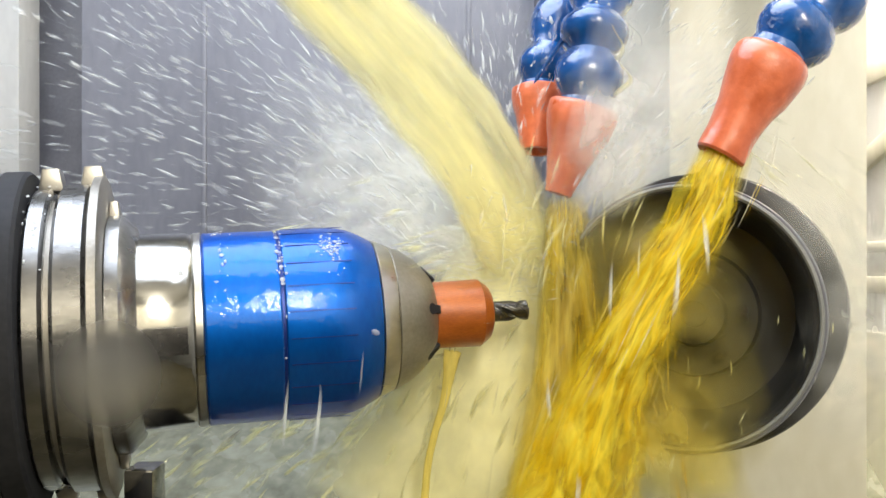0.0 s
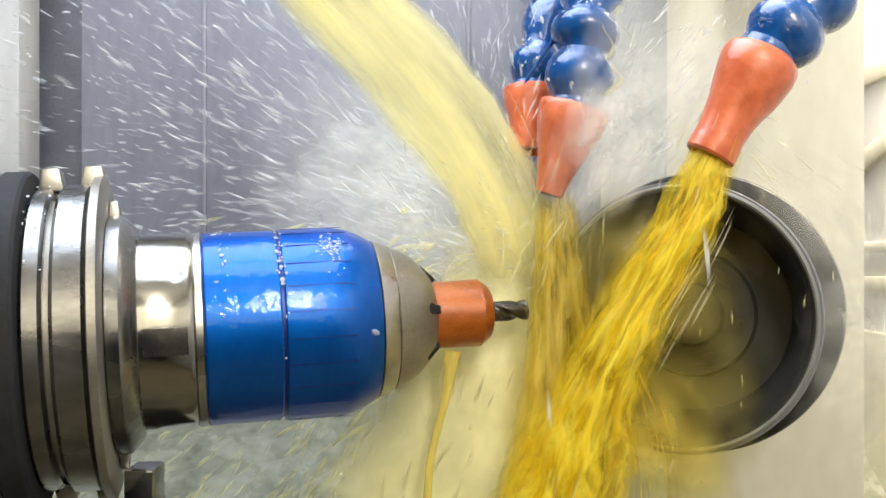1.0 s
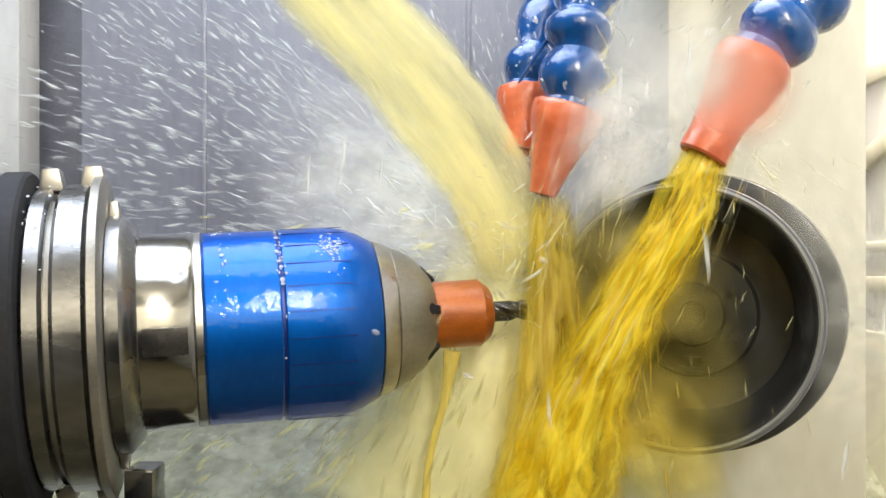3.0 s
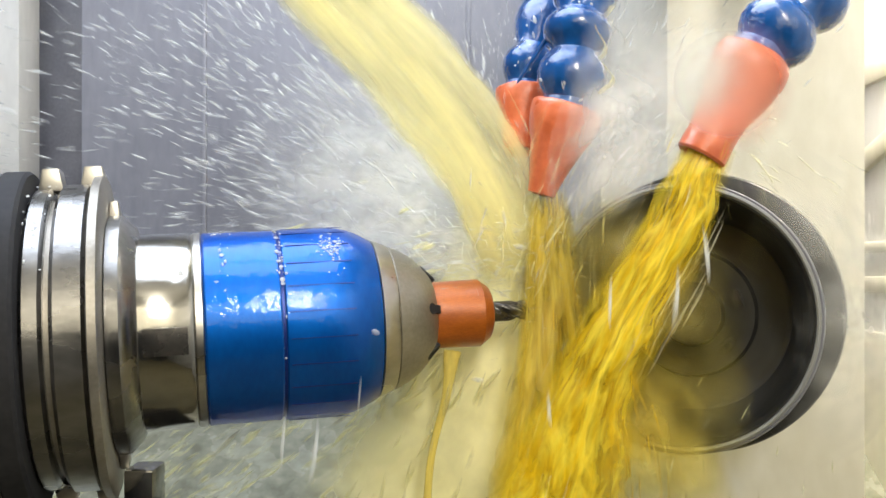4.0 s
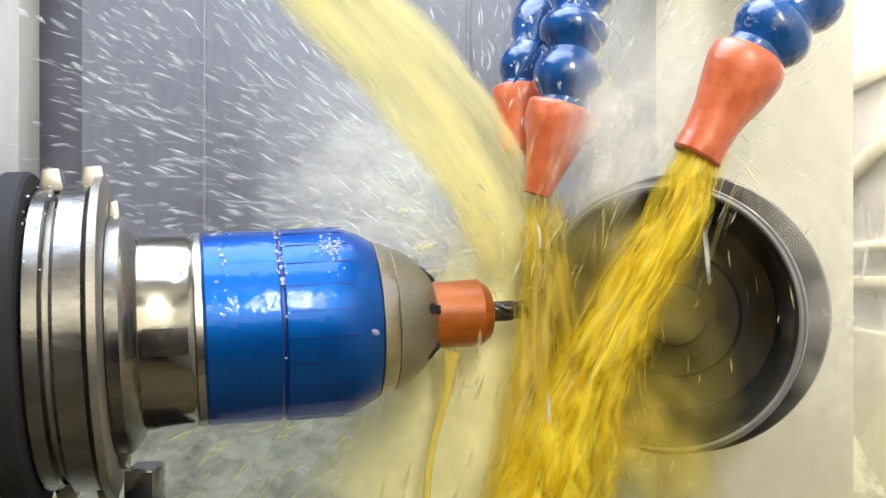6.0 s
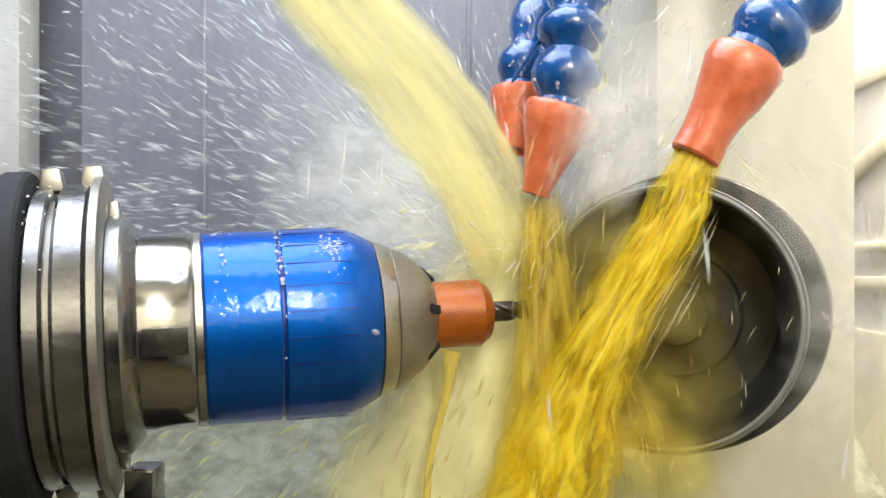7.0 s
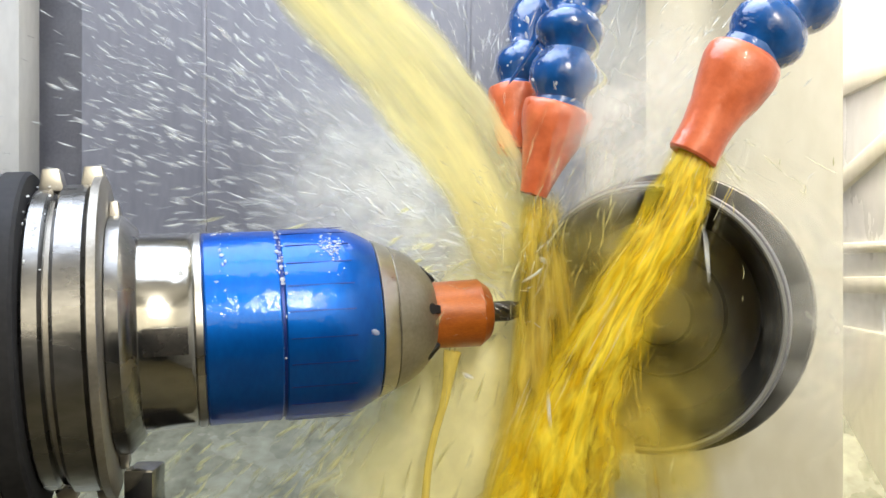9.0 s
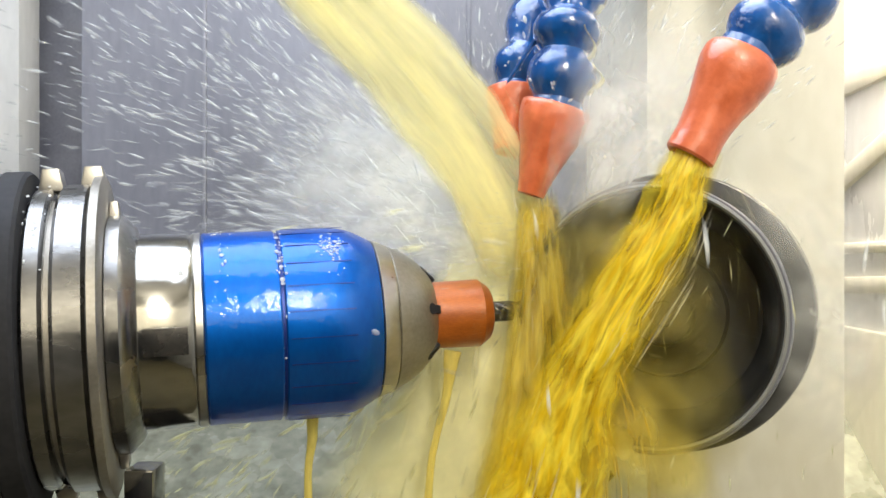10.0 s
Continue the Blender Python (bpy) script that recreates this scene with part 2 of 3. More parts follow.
def lathe(profile, segments=96, wobble=None):
    """A solid turned about the x axis from (x, radius) pairs."""
    bm, rings = bmesh.new(), []
    for x, r in profile:
        if r < 1e-6:
            rings.append([bm.verts.new((x, 0, 0))])
            continue
        ring = []
        for k in range(segments):
            a = 2 * math.pi * k / segments
            rr = r * (wobble(x, a) if wobble else 1)
            ring.append(bm.verts.new((x, rr * math.cos(a), rr * math.sin(a))))
        rings.append(ring)
    for p, q in zip(rings, rings[1:]):
        for k in range(segments):
            j = (k + 1) % segments
            if len(p) == 1 and len(q) == 1:
                continue
            if len(p) == 1:
                bm.faces.new((p[0], q[k], q[j]))
            elif len(q) == 1:
                bm.faces.new((p[k], q[0], p[j]))
            else:
                bm.faces.new((p[k], q[k], q[j], p[j]))
    return bm


def aim(origin, way, up=(0, 0, 1)):
    """A pose at origin whose x axis points along way."""
    x = Vector(way).normalized()
    y = Vector(up).cross(x).normalized()
    z = x.cross(y)
    m = Matrix((x, y, z)).transposed().to_4x4()
    m.translation = Vector(origin)
    return m


def curve_at(points, u):
    """Point on a smooth line through the given points, u from 0 to 1."""
    k = u * (len(points) - 1)
    i = min(int(k), len(points) - 2)
    f = k - i
    p1, p2 = Vector(points[i]), Vector(points[i + 1])
    p0 = Vector(points[i - 1]) if i else p1 * 2 - p2
    p3 = Vector(points[i + 2]) if i + 2 < len(points) else p2 * 2 - p1
    return 0.5 * ((2 * p1) + (p2 - p0) * f + (2 * p0 - 5 * p1 + 4 * p2 - p3) * f * f + (3 * p1 - p0 - 3 * p2 + p3) * f ** 3)


# ---- the cabinet ----
def slab(name, x0, x1, y0, y1, z0, z1, mat, label, bevel=0.002):
    bm = box(bmesh.new(), (x1 - x0, y1 - y0, z1 - z0), Matrix.Translation(((x0 + x1) / 2, (y0 + y1) / 2, (z0 + z1) / 2)), bevel)
    return tagged(mesh_object(name, bm, mat), label, "wall", kind="structure")


def build_cabinet():
    back = slab("wall_back", -0.285, 0.50, 0.80, 0.82, -0.42, 0.50, STEEL, "wet grey sheet steel back panel")
    for x in (-0.188, 0.02):
        part("seam", box(bmesh.new(), (0.004, 0.003, 0.92), Matrix.Translation((x, 0.7995, 0.04)), 0.0008), STEEL, back, "raised vertical steel seam")
    # slab set behind the panels; the gap's shade is its dark colour
    slab("wall_gap", -0.345, -0.285, 0.83, 0.84, -0.42, 0.50, DARK_STEEL, "dark slab drawn for the shaded gap between steel panels")
    slab("wall_slide", -0.60, -0.317, 0.76, 0.80, -0.42, 0.50, GREY, "light grey sliding cover panel")
    right = slab("wall_right", 0.305, 0.36, -0.42, 0.80, -0.42, 0.50, WHITE, "off-white painted cabinet side wall")
    # cream bars stand in for beige shadow lines across the white wall
    for z, tilt, tall in ((0.128, 2, 0.020), (0.078, 16, 0.016), (0.002, 1, 0.008), (-0.024, 2, 0.012)):
        part("flat_bar", box(bmesh.new(), (0.012, 0.26, tall), pose(0.307, 0.68, z, -tilt, 0, 0), 0.003), CREAM, right, "cream bar drawn for a beige shadow line")
    part("skirt", box(bmesh.new(), (0.010, 0.60, 0.36), Matrix.Translation((0.306, 0.49, -0.238)), 0.003), CREAM, right, "cream lower part of the side wall")
    # out of view; dark so that the spindle rings reflect less light
    slab("wall_left", -0.62, -0.60, -0.42, 0.84, -0.42, 0.50, LINER, "unseen side wall, kept dark to dim the spindle rings")
    slab("floor", -0.62, 0.36, -0.42, 0.84, -0.44, -0.42, PAN, "coolant-covered machine floor pan")
    slope = mesh_object("sloped_tray", box(bmesh.new(), (0.95, 0.44, 0.006), pose(-0.13, 0.60, -0.222, 30, 0, 0), 0.002), FOAM)
    tagged(slope, "sloped oily steel tray with foam", "tray", kind="structure")
    slab("ceiling", -0.62, 0.36, -0.42, 0.84, 0.50, 0.52, WHITE, "white painted cabinet roof")
    # the door behind the camera, with its window
    for n, (x0, x1, z0, z1) in enumerate(((-0.62, 0.36, -0.42, 0.06), (-0.62, 0.36, 0.45, 0.50), (-0.62, -0.30, 0.06, 0.45), (0.33, 0.36, 0.06, 0.45))):
        slab("wall_front_" + str(n + 1), x0, x1, -0.44, -0.42, z0, z1, LINER if n == 0 else CREAM, "inner face of the machine door")
    lamp = tagged(new("work_lamp"), "slim white cabinet lamp under the roof", "lamp")
    part("housing", box(bmesh.new(), (0.60, 0.50, 0.018), Matrix.Translation((-0.16, 0.32, 0.490)), 0.004), SATIN, lamp)


# ---- the work head with its chuck and the tool ----
BASE = Vector((-0.0749, 0.3180, -0.0251))
AXIS = aim(BASE, FEED)


def build_workhead():
    head = tagged(new("work_spindle"), "wet steel work spindle with stacked clamping rings", "spindle")
    head.matrix_basis = AXIS
    part("cover_ring", lathe([(-0.52, 0), (-0.52, 0.062), (-0.070, 0.062), (-0.0675, 0.060), (-0.0640, 0.0505), (-0.0560, 0.0500), (-0.0550, 0.0490), (-0.0550, 0)]), RINGS, head)
    part("seal_ring", lathe([(-0.0555, 0.040), (-0.0555, 0.0496), (-0.0545, 0.0505), (-0.0485, 0.0505), (-0.0475, 0.0496), (-0.0470, 0.040)]), RUBBER, head, "black rubber seal ring")
    part("clamp_ring", lathe([(-0.0472, 0.035), (-0.0472, 0.0435), (-0.0460, 0.0450), (-0.0422, 0.0450), (-0.0412, 0.0438), (-0.0410, 0.035)]), RINGS, head)
    part("spacer", lathe([(-0.0412, 0.03), (-0.0412, 0.0415), (-0.0392, 0.0415), (-0.0392, 0.03)]), NOSE, head)
    part("clamp_ring", lathe([(-0.0394, 0.035), (-0.0394, 0.0445), (-0.0382, 0.0462), (-0.0312, 0.0462), (-0.0300, 0.0448), (-0.0298, 0.035)]), RINGS, head)
    part("cover_disc", lathe([(-0.0299, 0.03), (-0.0299, 0.0475), (-0.0295, 0.0486), (-0.0272, 0.0486), (-0.0266, 0.0475), (-0.0266, 0.03)]), NOSE, head, "dark thin cover disc")
    for x, r, turn, w in ((-0.0425, 0.0475, -2, 0.0072), (-0.0305, 0.0480, -3, 0.0076), (-0.0250, 0.0372, -6, 0.0036)):
        for k in (0, 2):
            bm = box(bmesh.new(), (w, 0.011, 0.0070), Matrix(), 0.0008)
            for v in bm.verts:
                if v.co.z > 0:
                    v.co.x *= 0.72
            ob = part("lug", bm, SATIN, head)
            ob.matrix_basis = pose(0, 0, 0, turn + 90 * k + (0 if k == 0 else 8)) @ Matrix.Translation((x, 0, r))
    part("adapter", lathe([(-0.0268, 0.02), (-0.0268, 0.0352), (-0.0262, 0.0364), (-0.0226, 0.0364), (-0.0218, 0.0358), (-0.0185, 0.0322), (-0.0180, 0.0305), (-0.0180, 0.02)]), RINGS, head)


def build_chuck():
    chuck = tagged(new("collet_chuck"), "blue anodised collet chuck with steel neck, wet", "chuck")
    chuck.matrix_basis = AXIS
    neck = part("neck", lathe([(-0.0190, 0), (-0.0190, 0.0296), (-0.0182, 0.0304), (-0.0038, 0.0304), (-0.0026, 0.0298), (-0.0022, 0.0290), (-0.0022, 0)]), CHROME, chuck, "polished steel neck")
    part("flat", box(bmesh.new(), (0.0125, 0.0016, 0.0080), pose(-0.0105, 0, 0, 1) @ Matrix.Translation((0, -0.0302, 0)), 0.0003), CARBIDE, neck, "dark milled flat")
    part("collar", lathe([(-0.0026, 0.02), (-0.0026, 0.0295), (-0.0020, 0.0302), (0.0000, 0.0302), (0.0004, 0.0296), (0.0004, 0.02)]), SATIN, chuck)
    sleeve = part("sleeve", lathe([(0.0003, 0.02), (0.0003, 0.0294), (0.0010, 0.0300), (0.0222, 0.0300), (0.0226, 0.0297), (0.0227, 0.0290), (0.0235, 0.0290), (0.0236, 0.0297), (0.0240, 0.0300),
                                   (0.0380, 0.0303), (0.0420, 0.0300), (0.0450, 0.0294), (0.0480, 0.0283), (0.0508, 0.0269), (0.0528, 0.0257), (0.0532, 0.02)], 128), BLUE, chuck, "blue anodised sleeve")
    part("groove", lathe([(0.0227, 0.028), (0.0227, 0.02905), (0.0235, 0.02905), (0.0235, 0.028)]), DARK_BLUE, sleeve)
    # thin proud lines in the darker blue, drawn in place of shaded grooves
    for k in range(24):
        a = pose(0, 0, 0, 15 * k + 4) @ Matrix.Translation((0.0345, 0, 0.0302))
        part("flat_bar", box(bmesh.new(), (0.0195, 0.0003, 0.0002), a), DARK_BLUE, sleeve, smooth=0)
    part("front_ring", lathe([(0.0530, 0.018), (0.0530, 0.0252), (0.0534, 0.0256), (0.0578, 0.0240), (0.0584, 0.0234), (0.0584, 0.018)]), SATIN, chuck, "bright steel ring")
    nose = part("nose", lathe([(0.0583, 0.015), (0.0583, 0.0230), (0.0588, 0.0234), (0.0630, 0.0216), (0.0670, 0.0190), (0.0703, 0.0158), (0.0722, 0.0130), (0.0728, 0.0116), (0.0728, 0.006)]), NOSE, chuck, "grey tapered steel nose")
    # solid black pieces in place of cut slots, their shade in the colour
    for k in range(6):
        a = pose(0, 0, 0, 60 * k + 18) @ pose(0.0696, 0, 0.0152, 0, 42, 0)
        bm = bmesh.new()
        bmesh.ops.create_cone(bm, cap_ends=True, segments=14, radius1=0.0018, radius2=0.0018, depth=0.0022, matrix=a)
        box(bm, (0.0052, 0.0028, 0.0020), a @ Matrix.Translation((0.0020, 0, 0)), 0.0004)
        part("key_slot", bm, RUBBER, nose, "black piece drawn for a shaded key slot")
    collet = tagged(new("collet"), "orange-brown collet sleeve in the chuck's nose", "collet")
    collet.matrix_basis = AXIS
    body = part("body", lathe([(0.0700, 0.004), (0.0700, 0.0108), (0.0888, 0.0112), (0.0920, 0.0088), (0.0926, 0.0078), (0.0926, 0.003)]), COPPER, collet, smooth=22)
    part("bore_ring", lathe([(0.0923, 0.003), (0.0923, 0.0050), (0.0929, 0.0048), (0.0929, 0.003)], 48), NOSE, body)
    tool = tagged(new("end_mill"), "dark carbide end mill with a fresh flute", "milling cutter")
    tool.matrix_basis = AXIS
    part("shank", lathe([(0.0700, 0), (0.0700, 0.0036), (0.0935, 0.0036), (0.0940, 0.0034), (0.0940, 0)], 40), CARBIDE, tool)

    def flute(x, a):
        return 1 - 0.34 * max(0.0, math.cos(2 * (a - 260 * x))) ** 2

    part("fluted_tip", lathe([(0.0938 + 0.0006 * i, 0.0034) for i in range(21)] + [(0.1062, 0.0024), (0.1066, 0)], 48, flute), CARBIDE, tool)
    # beads of coolant on the wet sleeve and neck
    rng = random.Random(5)
    bm = bmesh.new()
    for k in range(110):
        x = rng.choice((rng.uniform(-0.017, -0.003), rng.gauss(0.006, 0.002), rng.gauss(0.0232, 0.0007), rng.gauss(0.0232, 0.0007), rng.uniform(-0.047, -0.031), rng.uniform(-0.047, -0.031)))
        r = 0.0303 if x > -0.02 else 0.0460
        a = radians(rng.choice((rng.gauss(40, 14), rng.gauss(50, 10), rng.gauss(25, 12), rng.uniform(0, 110))))
        s = rng.choice((0.00015, 0.0002, 0.0003, 0.0005))
        m = pose(0, 0, 0, math.degrees(a)) @ Matrix.Translation((x, 0, r))
        bmesh.ops.create_icosphere(bm, subdivisions=1, radius=1.0, matrix=m @ Matrix.Diagonal((s * rng.uniform(0.8, 1.8), s * rng.uniform(0.8, 2.2), s * 0.5, 1)))
    for k in range(110):
        x, a = rng.gauss(0.0385, 0.0018), radians(rng.gauss(38, 7))
        m = pose(0, 0, 0, math.degrees(a)) @ Matrix.Translation((x, 0, 0.0304))
        s = rng.uniform(0.00012, 0.0004)
        bmesh.ops.create_icosphere(bm, subdivisions=1, radius=1.0, matrix=m @ Matrix.Diagonal((s * 1.6, s, s * 0.5, 1)))
    bmesh.ops.create_icosphere(bm, subdivisions=2, radius=1.0, matrix=pose(0, 0, 0, 94) @ pose(0.0498, 0, 0.0276, 0, 28, -30) @ Matrix.Diagonal((0.0017, 0.0009, 0.0005, 1)))
    tagged(part("wet_film", bm, BEAD, chuck, "white coolant beads", smooth=180), kind="stuff")
    clamp = tagged(new("clamp_block"), "small shiny steel clamp block under the spindle", "clamp")
    clamp.matrix_basis = Matrix.Translation((-0.0915, 0.312, -0.0745))
    part("body", box(bmesh.new(), (0.0088, 0.014, 0.016), Matrix(), 0.0008), CHROME, clamp)
    part("foot", box(bmesh.new(), (0.028, 0.03, 0.34), Matrix.Translation((0.0065, 0.004, -0.1765)), 0.001), RUBBER, clamp, "black foot of the clamp")


# ---- the grinding head: housing, wheel, hoses ----
HEAD = tagged(new("grinding_head"), "cream grinding head with wheel pack and coolant hoses", "machine head")
FACE = Vector((-0.40, -0.916, 0.0)).normalized()
WHEEL_AT = Vector((0.0640, 0.3210, -0.0219))


def build_head():
    bm = box(bmesh.new(), (0.099, 0.20, 0.66), Matrix.Translation((0.1430, 0.580, 0.11)), 0.012)
    part("housing", bm, CREAM, HEAD, "cream painted housing")
    part("slide", box(bmesh.new(), (0.16, 0.13, 0.40), Matrix.Translation((0.14, 0.735, 0.15)), 0.006), STEEL, HEAD, "grey steel slide")
    spindle = part("spindle_nose", lathe([(-0.20, 0), (-0.20, 0.036), (-0.070, 0.036), (-0.066, 0.030), (-0.040, 0.030), (-0.040, 0)], 64), SATIN, HEAD)
    spindle.matrix_basis = aim(WHEEL_AT, FACE)
    wheel = part("wheel_pack", lathe([(-0.0285, 0.010), (-0.0285, 0.0350), (-0.0270, 0.0362), (-0.0100, 0.0410), (-0.0012, 0.0416), (-0.0012, 0.0404), (-0.0030, 0.0392), (-0.0060, 0.0384), (-0.0215, 0.0338), (-0.0245, 0.0322),
                                    (-0.0255, 0.0300), (-0.0255, 0.0215), (-0.0235, 0.0205), (-0.0235, 0.0110), (-0.0215, 0.0100), (-0.0215, 0.0045), (-0.0240, 0.0040), (-0.0240, 0)], 96), WHEEL, HEAD, "dark spinning cup grinding wheel")
    wheel.matrix_basis = aim(WHEEL_AT, FACE)
    part("abrasive_rim", lathe([(-0.0095, 0.0400), (-0.0095, 0.0426), (-0.0088, 0.0432), (-0.0020, 0.0434), (-0.0012, 0.0431), (-0.0012, 0.0408)], 96), DARK_STEEL, wheel, "dark abrasive rim")
    part("rim_edge", lathe([(-0.0013, 0.0410), (-0.0002, 0.0411), (0.0002, 0.0417), (-0.0003, 0.0423), (-0.0013, 0.0425)], 96), RIM, wheel, "bright ground edge of the rim")
    part("spacer", lathe([(-0.0420, 0.010), (-0.0420, 0.024), (-0.0280, 0.024), (-0.0280, 0.010)], 64), SATIN, wheel)
    rear = part("rear_wheel", lathe([(-0.0430, 0.010), (-0.0430, 0.0475), (-0.0422, 0.0480), (-0.0320, 0.0480), (-0.0312, 0.0475), (-0.0300, 0.0440), (-0.0290, 0.030), (-0.0290, 0.010)], 96), WHEEL, wheel, "dark rear wheel")
    part("abrasive_rim", lathe([(-0.0425, 0.0465), (-0.0425, 0.0483), (-0.0355, 0.0483), (-0.0350, 0.0465)], 96), NOSE, rear)
    for k in range(6):
        bm = bmesh.new()
        a = pose(-0.0232, 0, 0, 60 * k) @ Matrix.Translation((0, 0.0158, 0)) @ pose(0, 0, 0, 0, 90, 0)
        bmesh.ops.create_cone(bm, cap_ends=True, segments=6, radius1=0.0021, radius2=0.0018, depth=0.004, matrix=a)
        part("bolt", bm, CARBIDE, wheel)
    return wheel


MANIFOLD = tagged(new("coolant_manifold"), "coolant manifold with jointed blue hoses and orange nozzles", "coolant hoses")


def hose(points, radius, nozzle_to, nozzle_radii, label, waist=False):
    """A jointed coolant hose: ball segments along points, the last of which carries the nozzle."""
    line = new("coolant_hose")
    line.parent = MANIFOLD
    tagged(line, label)
    n = len(points)
    for i in range(n - 1):
        a, b = Vector(points[i]), Vector(points[i + 1])
        length = (b - a).length
        prof = [(-0.10, 0.66), (-0.02, 0.76), (0.08, 0.90), (0.20, 1.02), (0.38, 1.08), (0.55, 1.04), (0.70, 0.93), (0.82, 0.80), (0.95, 0.70), (1.06, 0.66)]
        ob = part("segment", lathe([(p * length, r * radius) for p, r in [(-0.10, 0.4)] + prof + [(1.06, 0.4)]], 40), HOSE, line)
        ob.matrix_basis = aim(a, b - a, (0, 1, 0.1))
    a, b = Vector(points[-1]), Vector(nozzle_to)
    length = (b - a).length
    r0, r1 = nozzle_radii
    prof = [(0.0, r0 * 0.62), (-0.02, r0 * 0.92), (0.0, r0 * 0.98), (0.03, r0), (0.14, r0 * 0.99), (0.28, r0 * 0.90 + r1 * 0.06), (0.45, r0 * 0.62 + r1 * 0.34), (0.65, r0 * 0.36 + r1 * 0.62), (0.85, r0 * 0.12 + r1 * 0.88), (0.98, r1), (1.0, r1 * 0.97), (1.0, r1 * 0.75), (0.7, r1 * 0.7)]
    if waist:
        prof = [(0.0, r0 * 0.62), (-0.03, r0 * 0.80), (0.0, r0 * 0.93), (0.05, r0 * 1.0), (0.14, r0 * 1.02), (0.24, r0 * 0.97), (0.38, r0 * 0.62 + r1 * 0.42), (0.52, r0 * 0.30 + r1 * 0.74), (0.66, r0 * 0.12 + r1 * 0.92), (0.80, r1 * 1.05), (0.90, r1 * 1.08), (0.98, r1 * 1.08), (1.0, r1), (1.0, r1 * 0.75), (0.7, r1 * 0.7)]
    ob = part("nozzle", lathe([(p * length, r) for p, r in prof], 48, lambda x, a: 1 + 0.05 * noise.noise((x * 90, math.cos(a) * 1.5, math.sin(a) * 1.5))), ORANGE, line, "orange plastic nozzle")
    ob.matrix_basis = aim(a, b - a, (0, 1, 0.1))
    ring = part("collar", lathe([(-0.10 * length, r0 * 0.62), (-0.10 * length, r0 * 0.74), (0.0, r0 * 0.80), (0.0, r0 * 0.5)], 40), HOSE, line)
    ring.matrix_basis = ob.matrix_basis
    return line


def build_hoses():
    hose([(0.070, 0.45, 0.180), (0.056, 0.375, 0.112), (0.0465, 0.347, 0.0945), (0.0420, 0.338, 0.0770), (0.0400, 0.335, 0.0640), (0.0376, 0.335, 0.0462)], 0.0108, (0.0288, 0.335, 0.0178), (0.0116, 0.0046), "blue jointed hose with a tapered orange nozzle")
    hose([(0.048, 0.45, 0.180), (0.040, 0.40, 0.115), (0.0350, 0.375, 0.0900), (0.0290, 0.365, 0.0710), (0.0255, 0.362, 0.0560)], 0.0092, (0.0240, 0.357, 0.0340), (0.0100, 0.0060), "blue jointed hose half hidden by spray")
    hose([(0.140, 0.45, 0.185), (0.134, 0.36, 0.118), (0.1220, 0.315, 0.0960), (0.1080, 0.298, 0.0780), (0.0965, 0.292, 0.0665), (0.0860, 0.290, 0.0550)], 0.0108, (0.0700, 0.290, 0.0262), (0.0110, 0.0068), "blue jointed hose with a round orange nozzle", True)
    hose([(0.092, 0.46, 0.205), (0.084, 0.43, 0.170), (0.0815, 0.42, 0.1500), (0.0800, 0.415, 0.1350), (0.0790, 0.412, 0.1210)], 0.0095, (0.077, 0.41, 0.108), (0.0098, 0.006), "dark blue hose behind the others")
    part("block", box(bmesh.new(), (0.13, 0.05, 0.04), Matrix.Translation((0.095, 0.455, 0.195)), 0.004), SATIN, MANIFOLD, "steel manifold block")
    tie = lathe([(0, 0.0), (0, 0.0008), (0.016, 0.0006), (0.018, 0)], 8)
    ob = part("cable_tie", tie, HOSE, MANIFOLD, "loose blue tie end")
    ob.matrix_basis = aim((0.0310, 0.340, 0.0700), (-0.55, 0, -0.83))


